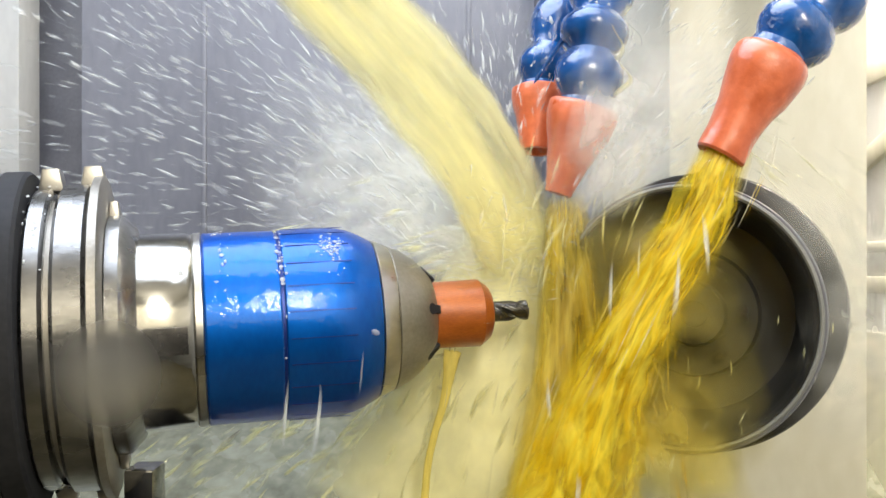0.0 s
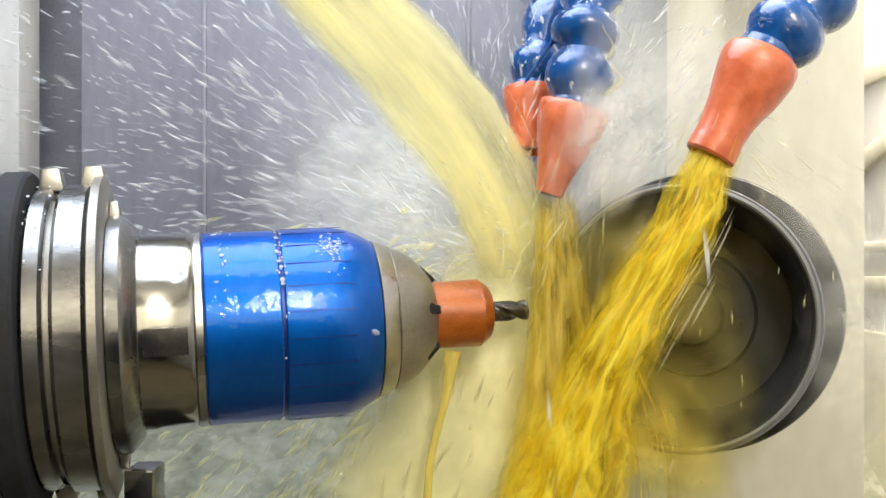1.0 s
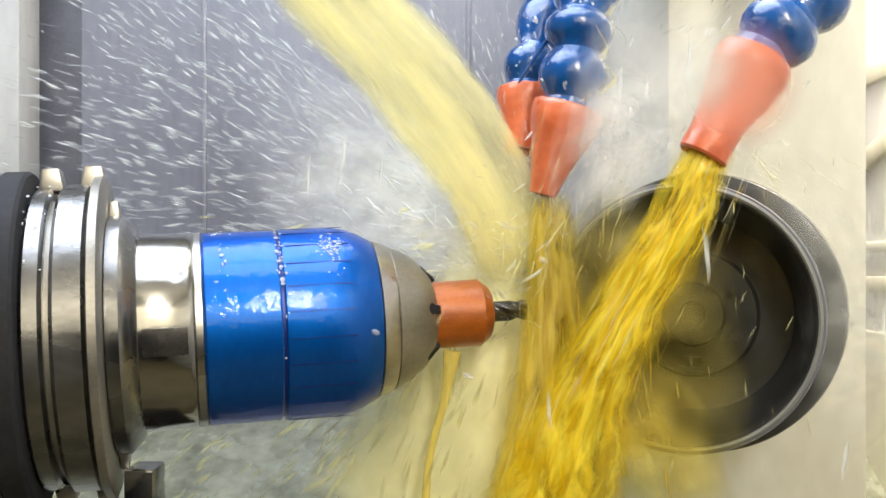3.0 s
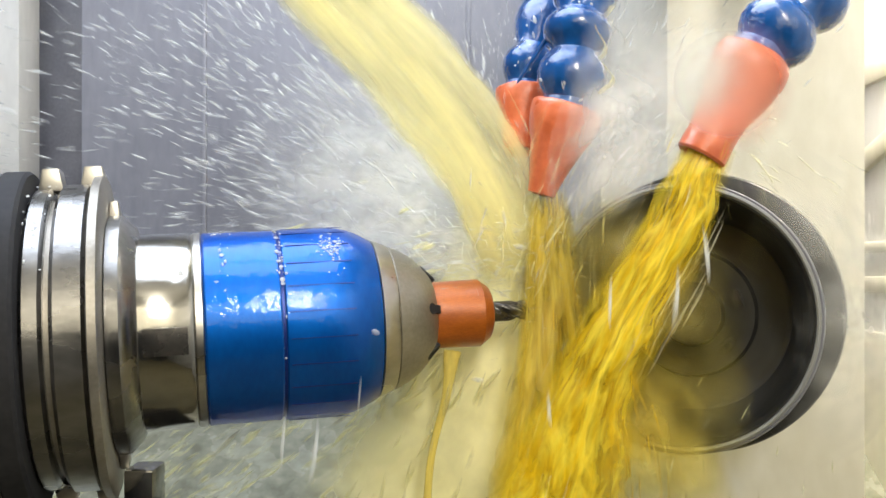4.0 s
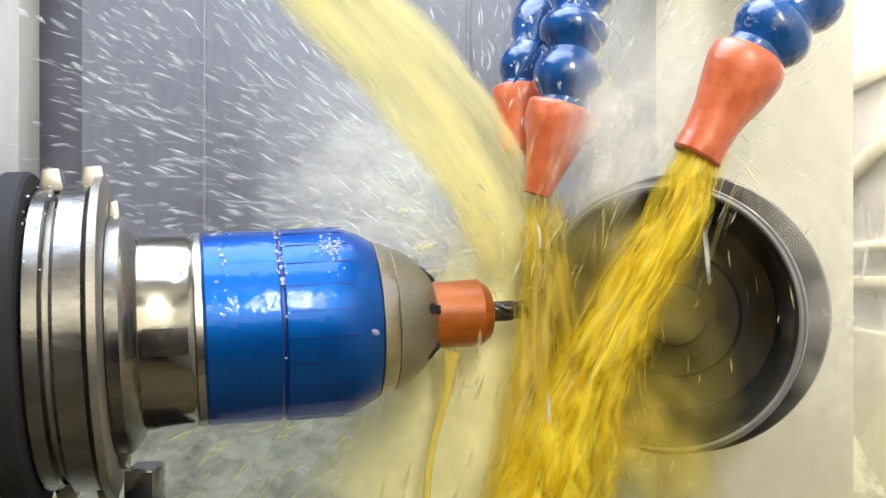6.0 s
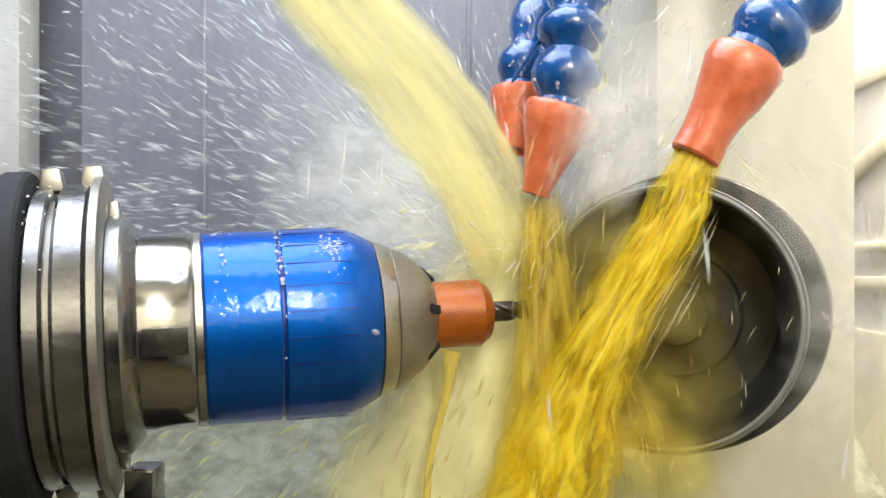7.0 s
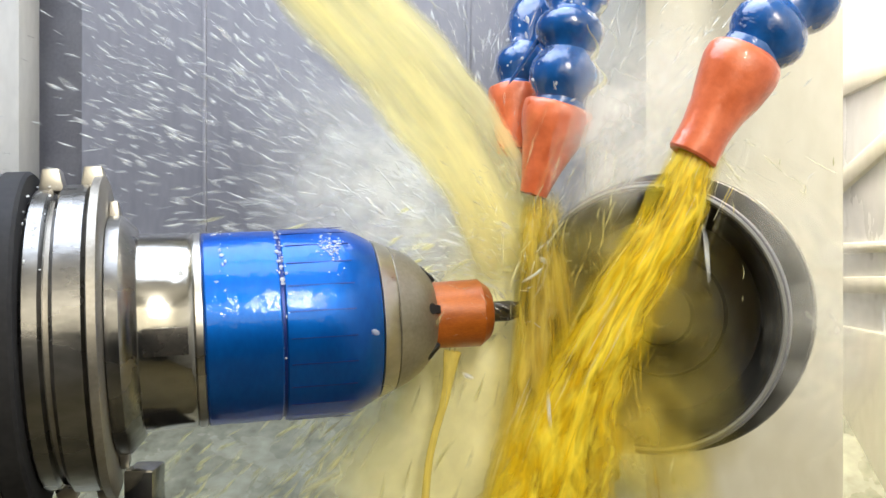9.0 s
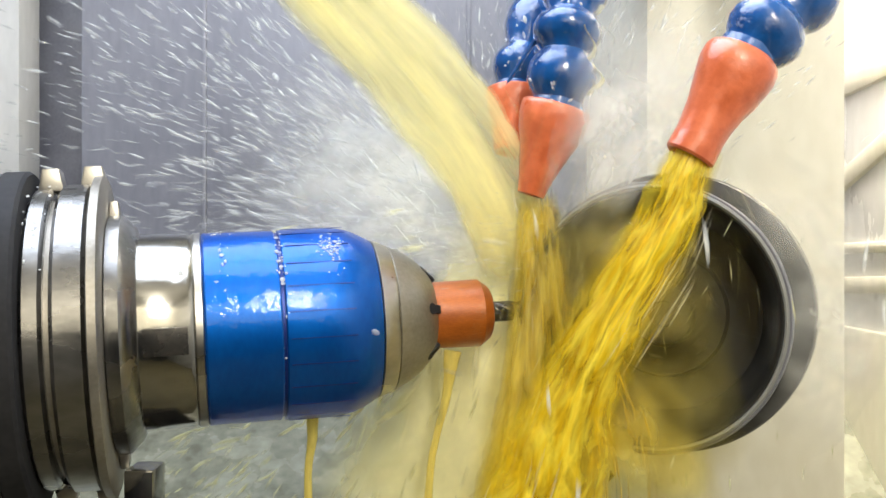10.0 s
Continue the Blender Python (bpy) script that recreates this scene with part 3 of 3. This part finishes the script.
def build_clinging():
    """Coolant that clings to the hoses: beads in clumps, white to draw wet glints too, and stringy runs."""
    rng = random.Random(17)
    bm = bmesh.new()
    for x, z, y, spread, count in ((0.0395, 0.0790, 0.3268, 0.0055, 12), (0.0380, 0.0590, 0.3245, 0.0060, 14), (0.0360, 0.0500, 0.3236, 0.0045, 8), (0.0265, 0.0640, 0.3530, 0.0045, 12), (0.0280, 0.0780, 0.3560, 0.0050, 16), (0.0985, 0.0735, 0.2815, 0.0055, 8)):
        for _ in range(count):
            s = rng.choice((0.0002, 0.0003, 0.0004, 0.0006))
            dx, dz = rng.gauss(0, spread), rng.gauss(0, spread * 0.8)
            m = pose(x + dx, y + 0.5 * abs(dx) + 0.3 * abs(dz), z + dz, 0, rng.uniform(-60, 60), 0)
            bmesh.ops.create_icosphere(bm, subdivisions=1, radius=1.0, matrix=m @ Matrix.Diagonal((s * rng.uniform(0.7, 1.4), s * 0.5, s * rng.uniform(0.8, 2.8), 1)))
    tagged(part("clinging_coolant", bm, DROP, MANIFOLD, "white coolant beads and drawn wet glints on the hoses", smooth=180), kind="stuff")
    bm = bmesh.new()
    for x, z, length in ((0.0475, 0.072, 0.014), (0.0500, 0.060, 0.010), (0.0510, 0.078, 0.012)):
        side, last = rng.uniform(-0.4, 0.4), None
        for k in range(15):
            u = k / 14
            c = Vector((x + 0.0022 * math.sin(5.5 * u + 9 * side) + side * 0.008 * u, 0.326 + 0.004 * u, z - length * u))
            r = 0.0002 + 0.0011 * max(0.0, math.sin(3.1 * u + 6 * side)) ** 2
            ring = [bm.verts.new(c + Vector((r * math.cos(a), r * math.sin(a), 0))) for a in (0, 1.05, 2.09, 3.14, 4.19, 5.24)]
            if last:
                for q in range(6):
                    bm.faces.new((last[q], last[(q + 1) % 6], ring[(q + 1) % 6], ring[q]))
            last = ring
    tagged(part("stringy_run", bm, STRAND_PALE, MANIFOLD, "pale stringy runs of coolant", smooth=180), kind="stuff")


# ---- coolant ----
def sheet(points, widths, depth, turns=20, steps=40, seed=1, rough=0.12):
    """A stream's body: an uneven flattened tube along points; u runs along the flow, v across."""
    bm = bmesh.new()
    uv = bm.loops.layers.uv.new("UVMap")
    rows = []
    for i in range(steps + 1):
        u = i / steps
        c = curve_at(points, u)
        w = curve_at([(x, 0, 0) for x in widths], u).x
        way = (curve_at(points, min(1, u + 0.01)) - curve_at(points, max(0, u - 0.01))).normalized()
        side = way.cross(Vector((0, 1, 0))).normalized()
        front = side.cross(way)
        row = []
        for k in range(turns):
            a = 2 * math.pi * k / turns
            d = 1 + rough * noise.noise((math.cos(a) * 2.2 + seed * 7.1, math.sin(a) * 2.2, u * 9)) + rough * 0.7 * noise.noise((math.cos(a) * 6, math.sin(a) * 6 + seed, u * 26))
            row.append(bm.verts.new(c + side * (w * 0.5 * math.cos(a) * d) + front * (depth * w * 0.5 * math.sin(a) * d)))
        rows.append(row)
    for i in range(steps):
        for k in range(turns):
            j = (k + 1) % turns
            f = bm.faces.new((rows[i][k], rows[i + 1][k], rows[i + 1][j], rows[i][j]))
            for loop, (ui, kk) in zip(f.loops, ((i, k), (i + 1, k), (i + 1, k + 1), (i, k + 1))):
                v = 2 * kk / turns
                loop[uv].uv = (ui / steps * 2.0, v if v <= 1 else 2 - v)
    return bm


def streaks(count, length, width, height, long_, thick, seed, bend=0.15, ends=0.2):
    """Drawn-out drops lying along x within a box."""
    rng = random.Random(seed)
    verts, faces = [], []
    for _ in range(count):
        c = Vector((rng.uniform(-0.5, 0.5) * length, rng.gauss(0, 0.25) * width, rng.gauss(0, 0.25) * height))
        l = rng.uniform(*long_)
        r = rng.uniform(*thick)
        way = Vector((1, rng.gauss(0, bend), rng.gauss(0, bend))).normalized()
        y = way.cross(Vector((0, 0, 1))).normalized()
        z = way.cross(y)
        b = len(verts)
        stations = [(-0.5, ends), (-0.25, 0.8), (0.1, 1.0), (0.35, 0.8), (0.5, ends)]
        curl = rng.gauss(0, 0.06) * l
        for s, k in stations:
            rr = r * k * rng.uniform(0.75, 1.25)
            for q in range(5):
                a = 2 * math.pi * q / 5
                p = c + way * (s * l) + y * (math.cos(a) * rr + curl * s * s * 4) + z * math.sin(a) * rr
                verts.append(p[:])
        for i in range(4):
            for q in range(5):
                faces.append((b + i * 5 + q, b + i * 5 + (q + 1) % 5, b + i * 5 + 5 + (q + 1) % 5, b + i * 5 + 5 + q))
        faces.append(tuple(b + q for q in range(5)))
        faces.append(tuple(b + 20 + q for q in range(5)))
    me = bpy.data.meshes.new("streaks")
    me.from_pydata(verts, [], faces)
    for p in me.polygons:
        p.use_smooth = True
    return me


def with_material(me, mat):
    me.materials.append(mat)
    return me


SWAYS = []      # (stream body, its source, seed)
FLOWS = []      # (part, points, lag, period, sideways drift)


def stream(name, label, points, widths, depth, core_mat, strand_sets, pieces, period, seed):
    """One coolant stream: its body and the strands that run along it."""
    thing = tagged(new(name), label, "coolant stream", kind="stuff")
    body = part("stream_body", sheet(points, widths, depth, seed=seed, rough=0.22 if core_mat is AMBER else 0.10), core_mat, thing, smooth=180)
    SWAYS.append((body, Vector(points[0]), seed))
    rng = random.Random(seed)
    for i in range(pieces):
        me = strand_sets[i % len(strand_sets)]
        ob = new("strands", me)
        ob.parent = thing
        FLOWS.append((ob, points, widths, depth, i / pieces + rng.uniform(-0.02, 0.02), period, rng.uniform(-0.75, 0.75), rng.uniform(-0.8, 0.8)))
    return thing


SWUNG = []      # what moves with the grinding head
SPRAYS = []     # (part, start, way, reach, lag, period)


def build_coolant():
    pale = [with_material(streaks(10, 0.045, 0.022, 0.010, (0.004, 0.016), (0.00008, 0.00025), 20 + k, 0.02), STRAND_PALE) for k in range(4)]
    gold = [with_material(streaks(24, 0.030, 0.016, 0.012, (0.002, 0.009), (0.00006, 0.00022), 30 + k, 0.10), STRAND_AMBER if k % 2 else STRAND_GLINT) for k in range(6)]
    thin = [with_material(streaks(12, 0.030, 0.010, 0.006, (0.002, 0.010), (0.0001, 0.0003), 40 + k, 0.08), STRAND_AMBER if k % 2 else STRAND_PALE) for k in range(4)]
    fall = [with_material(streaks(26, 0.040, 0.036, 0.014, (0.002, 0.012), (0.00012, 0.0005), 50 + k, 0.16), STRAND_PALE) for k in range(4)]
    stream("fan_jet", "broad pale yellow coolant jet aimed at the tool", [(-0.0719, 0.285, 0.1174), (-0.0326, 0.302, 0.0765), (-0.0052, 0.322, 0.0485), (0.016, 0.343, 0.0202), (0.03, 0.358, -0.0157)],
                 [0.030, 0.0315, 0.0345, 0.0330, 0.0300], 0.25, JET, pale, 7, 0.3, 1)
    a = stream("amber_stream", "amber coolant pouring from the round nozzle", [(0.0725, 0.290, 0.0300), (0.0630, 0.290, 0.0066), (0.0448, 0.292, -0.0258), (0.0329, 0.295, -0.0588), (0.0257, 0.298, -0.0900)],
               [0.0145, 0.0200, 0.025, 0.036, 0.046], 0.6, AMBER, gold, 14, 0.3, 2)
    b = stream("thin_stream", "golden coolant running from the tapered nozzle", [(0.0316, 0.335, 0.0200), (0.0322, 0.333, -0.0110), (0.0315, 0.326, -0.0480), (0.0260, 0.322, -0.0880)],
               [0.0125, 0.0200, 0.027, 0.036], 0.35, THIN, thin, 16, 0.3, 3)
    stream("falling_curtain", "pale yellow coolant falling below the tool", [(0.0243, 0.362, 0.0163), (0.0204, 0.364, -0.02), (0.0124, 0.366, -0.0608), (0.0023, 0.368, -0.1062)],
               [0.034, 0.058, 0.092, 0.120], 0.30, CURTAIN, fall, 18, 0.3, 4)
    stream("drip", "thin drip of coolant under the collet", [(0.0030, 0.334, -0.0335), (0.0010, 0.334, -0.0480), (-0.0040, 0.334, -0.0680), (-0.0060, 0.334, -0.0900)], [0.006, 0.003, 0.0025, 0.003], 0.7, DRIP, thin[:1], 1, 0.3, 6)
    e = stream("wheel_film", "thin yellowish coolant film thrown over the wheel", [(0.0581, 0.302, 0.0186), (0.0544, 0.3, -0.0065), (0.056, 0.3, -0.0399), (0.0594, 0.3, -0.0765)], [0.028, 0.056, 0.064, 0.064], 0.3, VEIL, thin[:2], 2, 0.3, 7)
    g = stream("wheel_splash", "yellow coolant splashing down below the wheel", [(0.051, 0.3, -0.0332), (0.0557, 0.298, -0.0495), (0.0586, 0.296, -0.0656), (0.0598, 0.294, -0.0848)], [0.020, 0.036, 0.044, 0.050], 0.3, SPLASH, thin, 4, 0.3, 13)
    stream("mist_fan", "white mist blown up between the nozzles", [(0.0382, 0.318, -0.0016), (0.0479, 0.318, 0.0232), (0.0605, 0.319, 0.0481), (0.0776, 0.32, 0.0838)], [0.018, 0.034, 0.046, 0.054], 0.3, FAN_MIST, fall, 1, 0.5, 8)
    stream("mist_fan", "white mist drifting behind the nozzles", [(0.0540, 0.372, 0.0080), (0.0660, 0.374, 0.0380), (0.0780, 0.376, 0.0600), (0.0880, 0.378, 0.0820)], [0.034, 0.050, 0.058, 0.060], 0.4, FAN_MIST, fall, 1, 0.5, 14)
    stream("mist_cloud", "white mist round the grinding contact", [(0.0300, 0.356, -0.0100), (0.0050, 0.364, 0.0080), (-0.0300, 0.378, 0.0260), (-0.0700, 0.395, 0.0440)], [0.022, 0.046, 0.064, 0.076], 0.5, MIST, pale, 1, 0.5, 9)
    f = stream("rim_mist", "pale mist thrown off the wheel's edge", [(0.0810, 0.316, 0.0300), (0.1080, 0.314, 0.0080), (0.1170, 0.312, -0.0200), (0.1120, 0.312, -0.0450), (0.0930, 0.312, -0.0620)], [0.024, 0.034, 0.038, 0.034, 0.024], 0.5, HAZE, fall, 1, 0.5, 12)
    SWUNG.append(f)
    # spray thrown off the contact
    origin = Vector((0.024, 0.345, 0.000))
    fine = [with_material(streaks(30, 0.075, 0.055, 0.050, (0.002, 0.008), (0.00018, 0.0006), 60 + k, 0.12), DROP) for k in range(5)]
    coarse = [with_material(streaks(15, 0.080, 0.065, 0.060, (0.002, 0.006), (0.0005, 0.0013), 70 + k, 0.2), DROP) for k in range(3)]
    mist = [with_material(streaks(150, 0.060, 0.045, 0.045, (0.0004, 0.0026), (0.00006, 0.00019), 80 + k, 0.3), DROP) for k in range(4)]
    wet = [with_material(streaks(30, 0.06, 0.05, 0.05, (0.004, 0.014), (0.0003, 0.0010), 90 + k, 0.15), DROP_YELLOW) for k in range(4)]
    sparse = [with_material(streaks(9, 0.06, 0.06, 0.03, (0.001, 0.005), (0.0001, 0.0003), 75 + k, 0.1), DROP_YELLOW) for k in range(2)]
    spray = tagged(new("spray"), "fan of white coolant droplets thrown off the wheel", "spray", kind="stuff")
    rng = random.Random(11)

    def throw(meshes, count, angles, reach, back, start=0.02, source=origin):
        for i in range(count):
            me = meshes[i % len(meshes)]
            ob = new("droplets", me)
            ob.parent = spray
            a = radians(angles[0] + (angles[1] - angles[0]) * (i + rng.uniform(0.2, 0.8)) / count)
            way = Vector((math.cos(a), rng.uniform(*back), math.sin(a))).normalized()
            SPRAYS.append((ob, source + way * start, way, reach * rng.uniform(0.8, 1.15), rng.random(), 0.8 + 0.2 * (i % 3)))

    throw(fine, 60, (118, 186), 0.26, (0.05, 0.85), 0.05)
    throw(coarse, 22, (125, 190), 0.28, (0.0, 0.8))
    throw(mist, 26, (110, 200), 0.10, (0.1, 0.7), 0.0)
    throw(wet, 40, (186, 258), 0.20, (0.15, 0.8), 0.045)
    throw(fine, 14, (30, 112), 0.16, (0.1, 0.6))
    throw(mist, 10, (20, 115), 0.12, (0.2, 0.7))
    throw(sparse, 4, (236, 282), 0.10, (-0.15, 0.0), 0.0, Vector((0.082, 0.300, 0.010)))
    big = [with_material(streaks(4, 0.10, 0.16, 0.10, (0.004, 0.010), (0.0003, 0.0007), 95 + k, 0.05), DROP) for k in range(2)]
    throw(big, 2, (262, 268), 0.20, (0.0, 0.05), 0.0, Vector((-0.02, 0.262, 0.10)))
    throw(big, 2, (266, 276), 0.20, (0.0, 0.05), 0.0, Vector((0.05, 0.255, 0.10)))
    return [a, b, e, g]


def build_runoff():
    """A string of coolant that runs off the chuck's underside."""
    thing = tagged(new("chuck_drip"), "thin yellow string of coolant under the chuck", "coolant stream", kind="stuff")
    part("string", sheet([(-0.0427, 0.33, -0.0475), (-0.0424, 0.33, -0.0604), (-0.0437, 0.33, -0.0714), (-0.0437, 0.33, -0.0842)], [0.0052, 0.0036, 0.0026, 0.0030], 0.8, turns=10, steps=24, seed=15), DRIP, thing, smooth=180)
    return thing


def cover_drop(label, radius):
    """A flat blurred drop on the camera's cover glass."""
    bm = lathe([(0.10 * radius * (1 - (k / 8) ** 2), radius * k / 8) for k in range(9)], 40)
    drop = tagged(mesh_object("lens_drop", bm, COVER_DROP, 180), label, "water drop", kind="stuff")
    return drop


# ---- what moves ----
def feed(t):
    keys = [(0, 9.6), (0.5, 7.6), (1, 6.3), (1.5, 5.4), (2, 4.7), (2.5, 4.3), (4, 3.6), (5, 3.0), (5.5, 2.6), (7, 1.6), (8, 1.3), (9, 0.9), (10, 0.0)]
    for (t0, a), (t1, b) in zip(keys, keys[1:]):
        if t <= t1:
            return FEED * ((a + (b - a) * (t - t0) / (t1 - t0)) / 1000)
    return FEED * 0


def flow_rows(place, lag, period):
    """Rows of a piece that runs its way again and again, starting anew at the source."""
    rows, step = [], 1 / FPS
    start = -round((lag % 1) * period * FPS) / FPS
    run = period - step
    while start <= 10.0:
        times = {round((start + run * k / 4) * FPS) / FPS for k in range(5)} | {0.0, 10.0}
        for t in sorted(times):
            if max(0.0, start) - 1e-6 <= t <= min(10.0, start + run) + 1e-6:
                rows.append((t, place(min(1.0, max(0.0, (t - start) / run)))))
        start += period
    if rows[0][0] > 0:
        rows.insert(0, (0.0, rows[0][1]))
    if rows[-1][0] < 10.0:
        rows.append((10.0, rows[-1][1]))
    return rows


def motions(wheel, carried, runoff, drops):
    times = [0.5 * i for i in range(21)]
    swing = [(0, 11.4), (0.5, 11.0), (1, 10.2), (1.5, 10.6), (2, 11.6), (2.5, 11.4), (3.2, 10.8), (4, 10.4), (4.5, 10.6), (5, 10.0), (5.5, 4.2), (6.2, 5.4), (7, 5.6), (7.5, 3.8), (8, 4.2), (8.5, 4.8), (9, 0.2), (9.5, 0.2), (10, 0.8)]
    for thing in [HEAD] + SWUNG:
        walk(thing, [(t, Matrix.Translation((x / 1000, 0, 0))) for t, x in swing])
    base = wheel.matrix_basis.copy()
    walk(wheel, [(0.1 * i, base @ pose(0, 0, 0, 77.0 * i)) for i in range(101)])
    for thing in carried + [MANIFOLD]:
        walk(thing, [(t, Matrix.Translation(feed(t))) for t in times])
    up = Matrix.Translation((0, 0, 0.034))
    walk(runoff, [(0.0, up), (9.3, up), (9.8, Matrix()), (10.0, Matrix())])
    for drop, rows in ((drops[0], [(0.0, -0.0164, -0.0061), (0.2, -0.0163, -0.0064), (0.5, -0.0154, -0.0114), (0.8, -0.0151, -0.0178), (10.0, -0.0151, -0.0178)]),
                       (drops[1], [(0.0, 0.0157, 0.0184), (1.9, 0.0157, 0.0184), (2.2, 0.0153, 0.0117), (2.5, 0.0148, 0.0081), (3.2, 0.0143, 0.0082), (3.8, 0.0139, 0.0084), (4.0, 0.0139, 0.0081), (4.3, 0.0131, 0.0052), (4.7, 0.0131, 0.0000), (5.0, 0.0143, -0.0033), (5.2, 0.0141, -0.0044), (5.5, 0.0139, -0.0089), (5.8, 0.0139, -0.0183), (10.0, 0.0139, -0.0183)])):
        walk(drop, [(t, aim((x, 0.05, z), (0, -1, 0))) for t, x, z in rows])
    for ob, source, seed in SWAYS:
        rng = random.Random(100 + seed)
        rows = []
        for i in range(101):
            turn = Matrix.Translation(source) @ pose(0, 0, 0, rng.uniform(-0.7, 0.7), rng.uniform(-0.9, 0.9), 0) @ Matrix.Translation(-source)
            rows.append((0.1 * i, turn))
        walk(ob, rows)
    for ob, points, widths, depth, lag, period, side, front in FLOWS:
        def place(u, points=points, widths=widths, depth=depth, side=side, front=front):
            u = 0.09 + 0.90 * u
            c = curve_at(points, u)
            way = (curve_at(points, min(1, u + 0.02)) - curve_at(points, max(0, u - 0.02))).normalized()
            s = way.cross(Vector((0, 1, 0))).normalized()
            w = curve_at([(x, 0, 0) for x in widths], u).x
            return aim(c + s * (side * w * 0.40) + s.cross(way) * (front * w * depth * 0.45), way, (0, 1, 0.05))
        walk(ob, flow_rows(place, lag, period))
    for ob, start, way, reach, lag, period in SPRAYS:
        def place(u, start=start, way=way, reach=reach):
            return aim(start + way * (reach * u) + Vector((0, 0, -0.012 * u * u)), way, (0, 1, 0.1))
        walk(ob, flow_rows(place, lag, period))


build_cabinet()
build_workhead()
build_chuck()
wheel_pack = build_head()
build_hoses()
build_clinging()
moving_streams = build_coolant()
chuck_runoff = build_runoff()
cover_drops = [cover_drop("milky water drop running down the camera's cover glass", 0.0038), cover_drop("blurred water drop on the camera's cover glass", 0.0038)]
motions(wheel_pack, moving_streams, chuck_runoff, cover_drops)
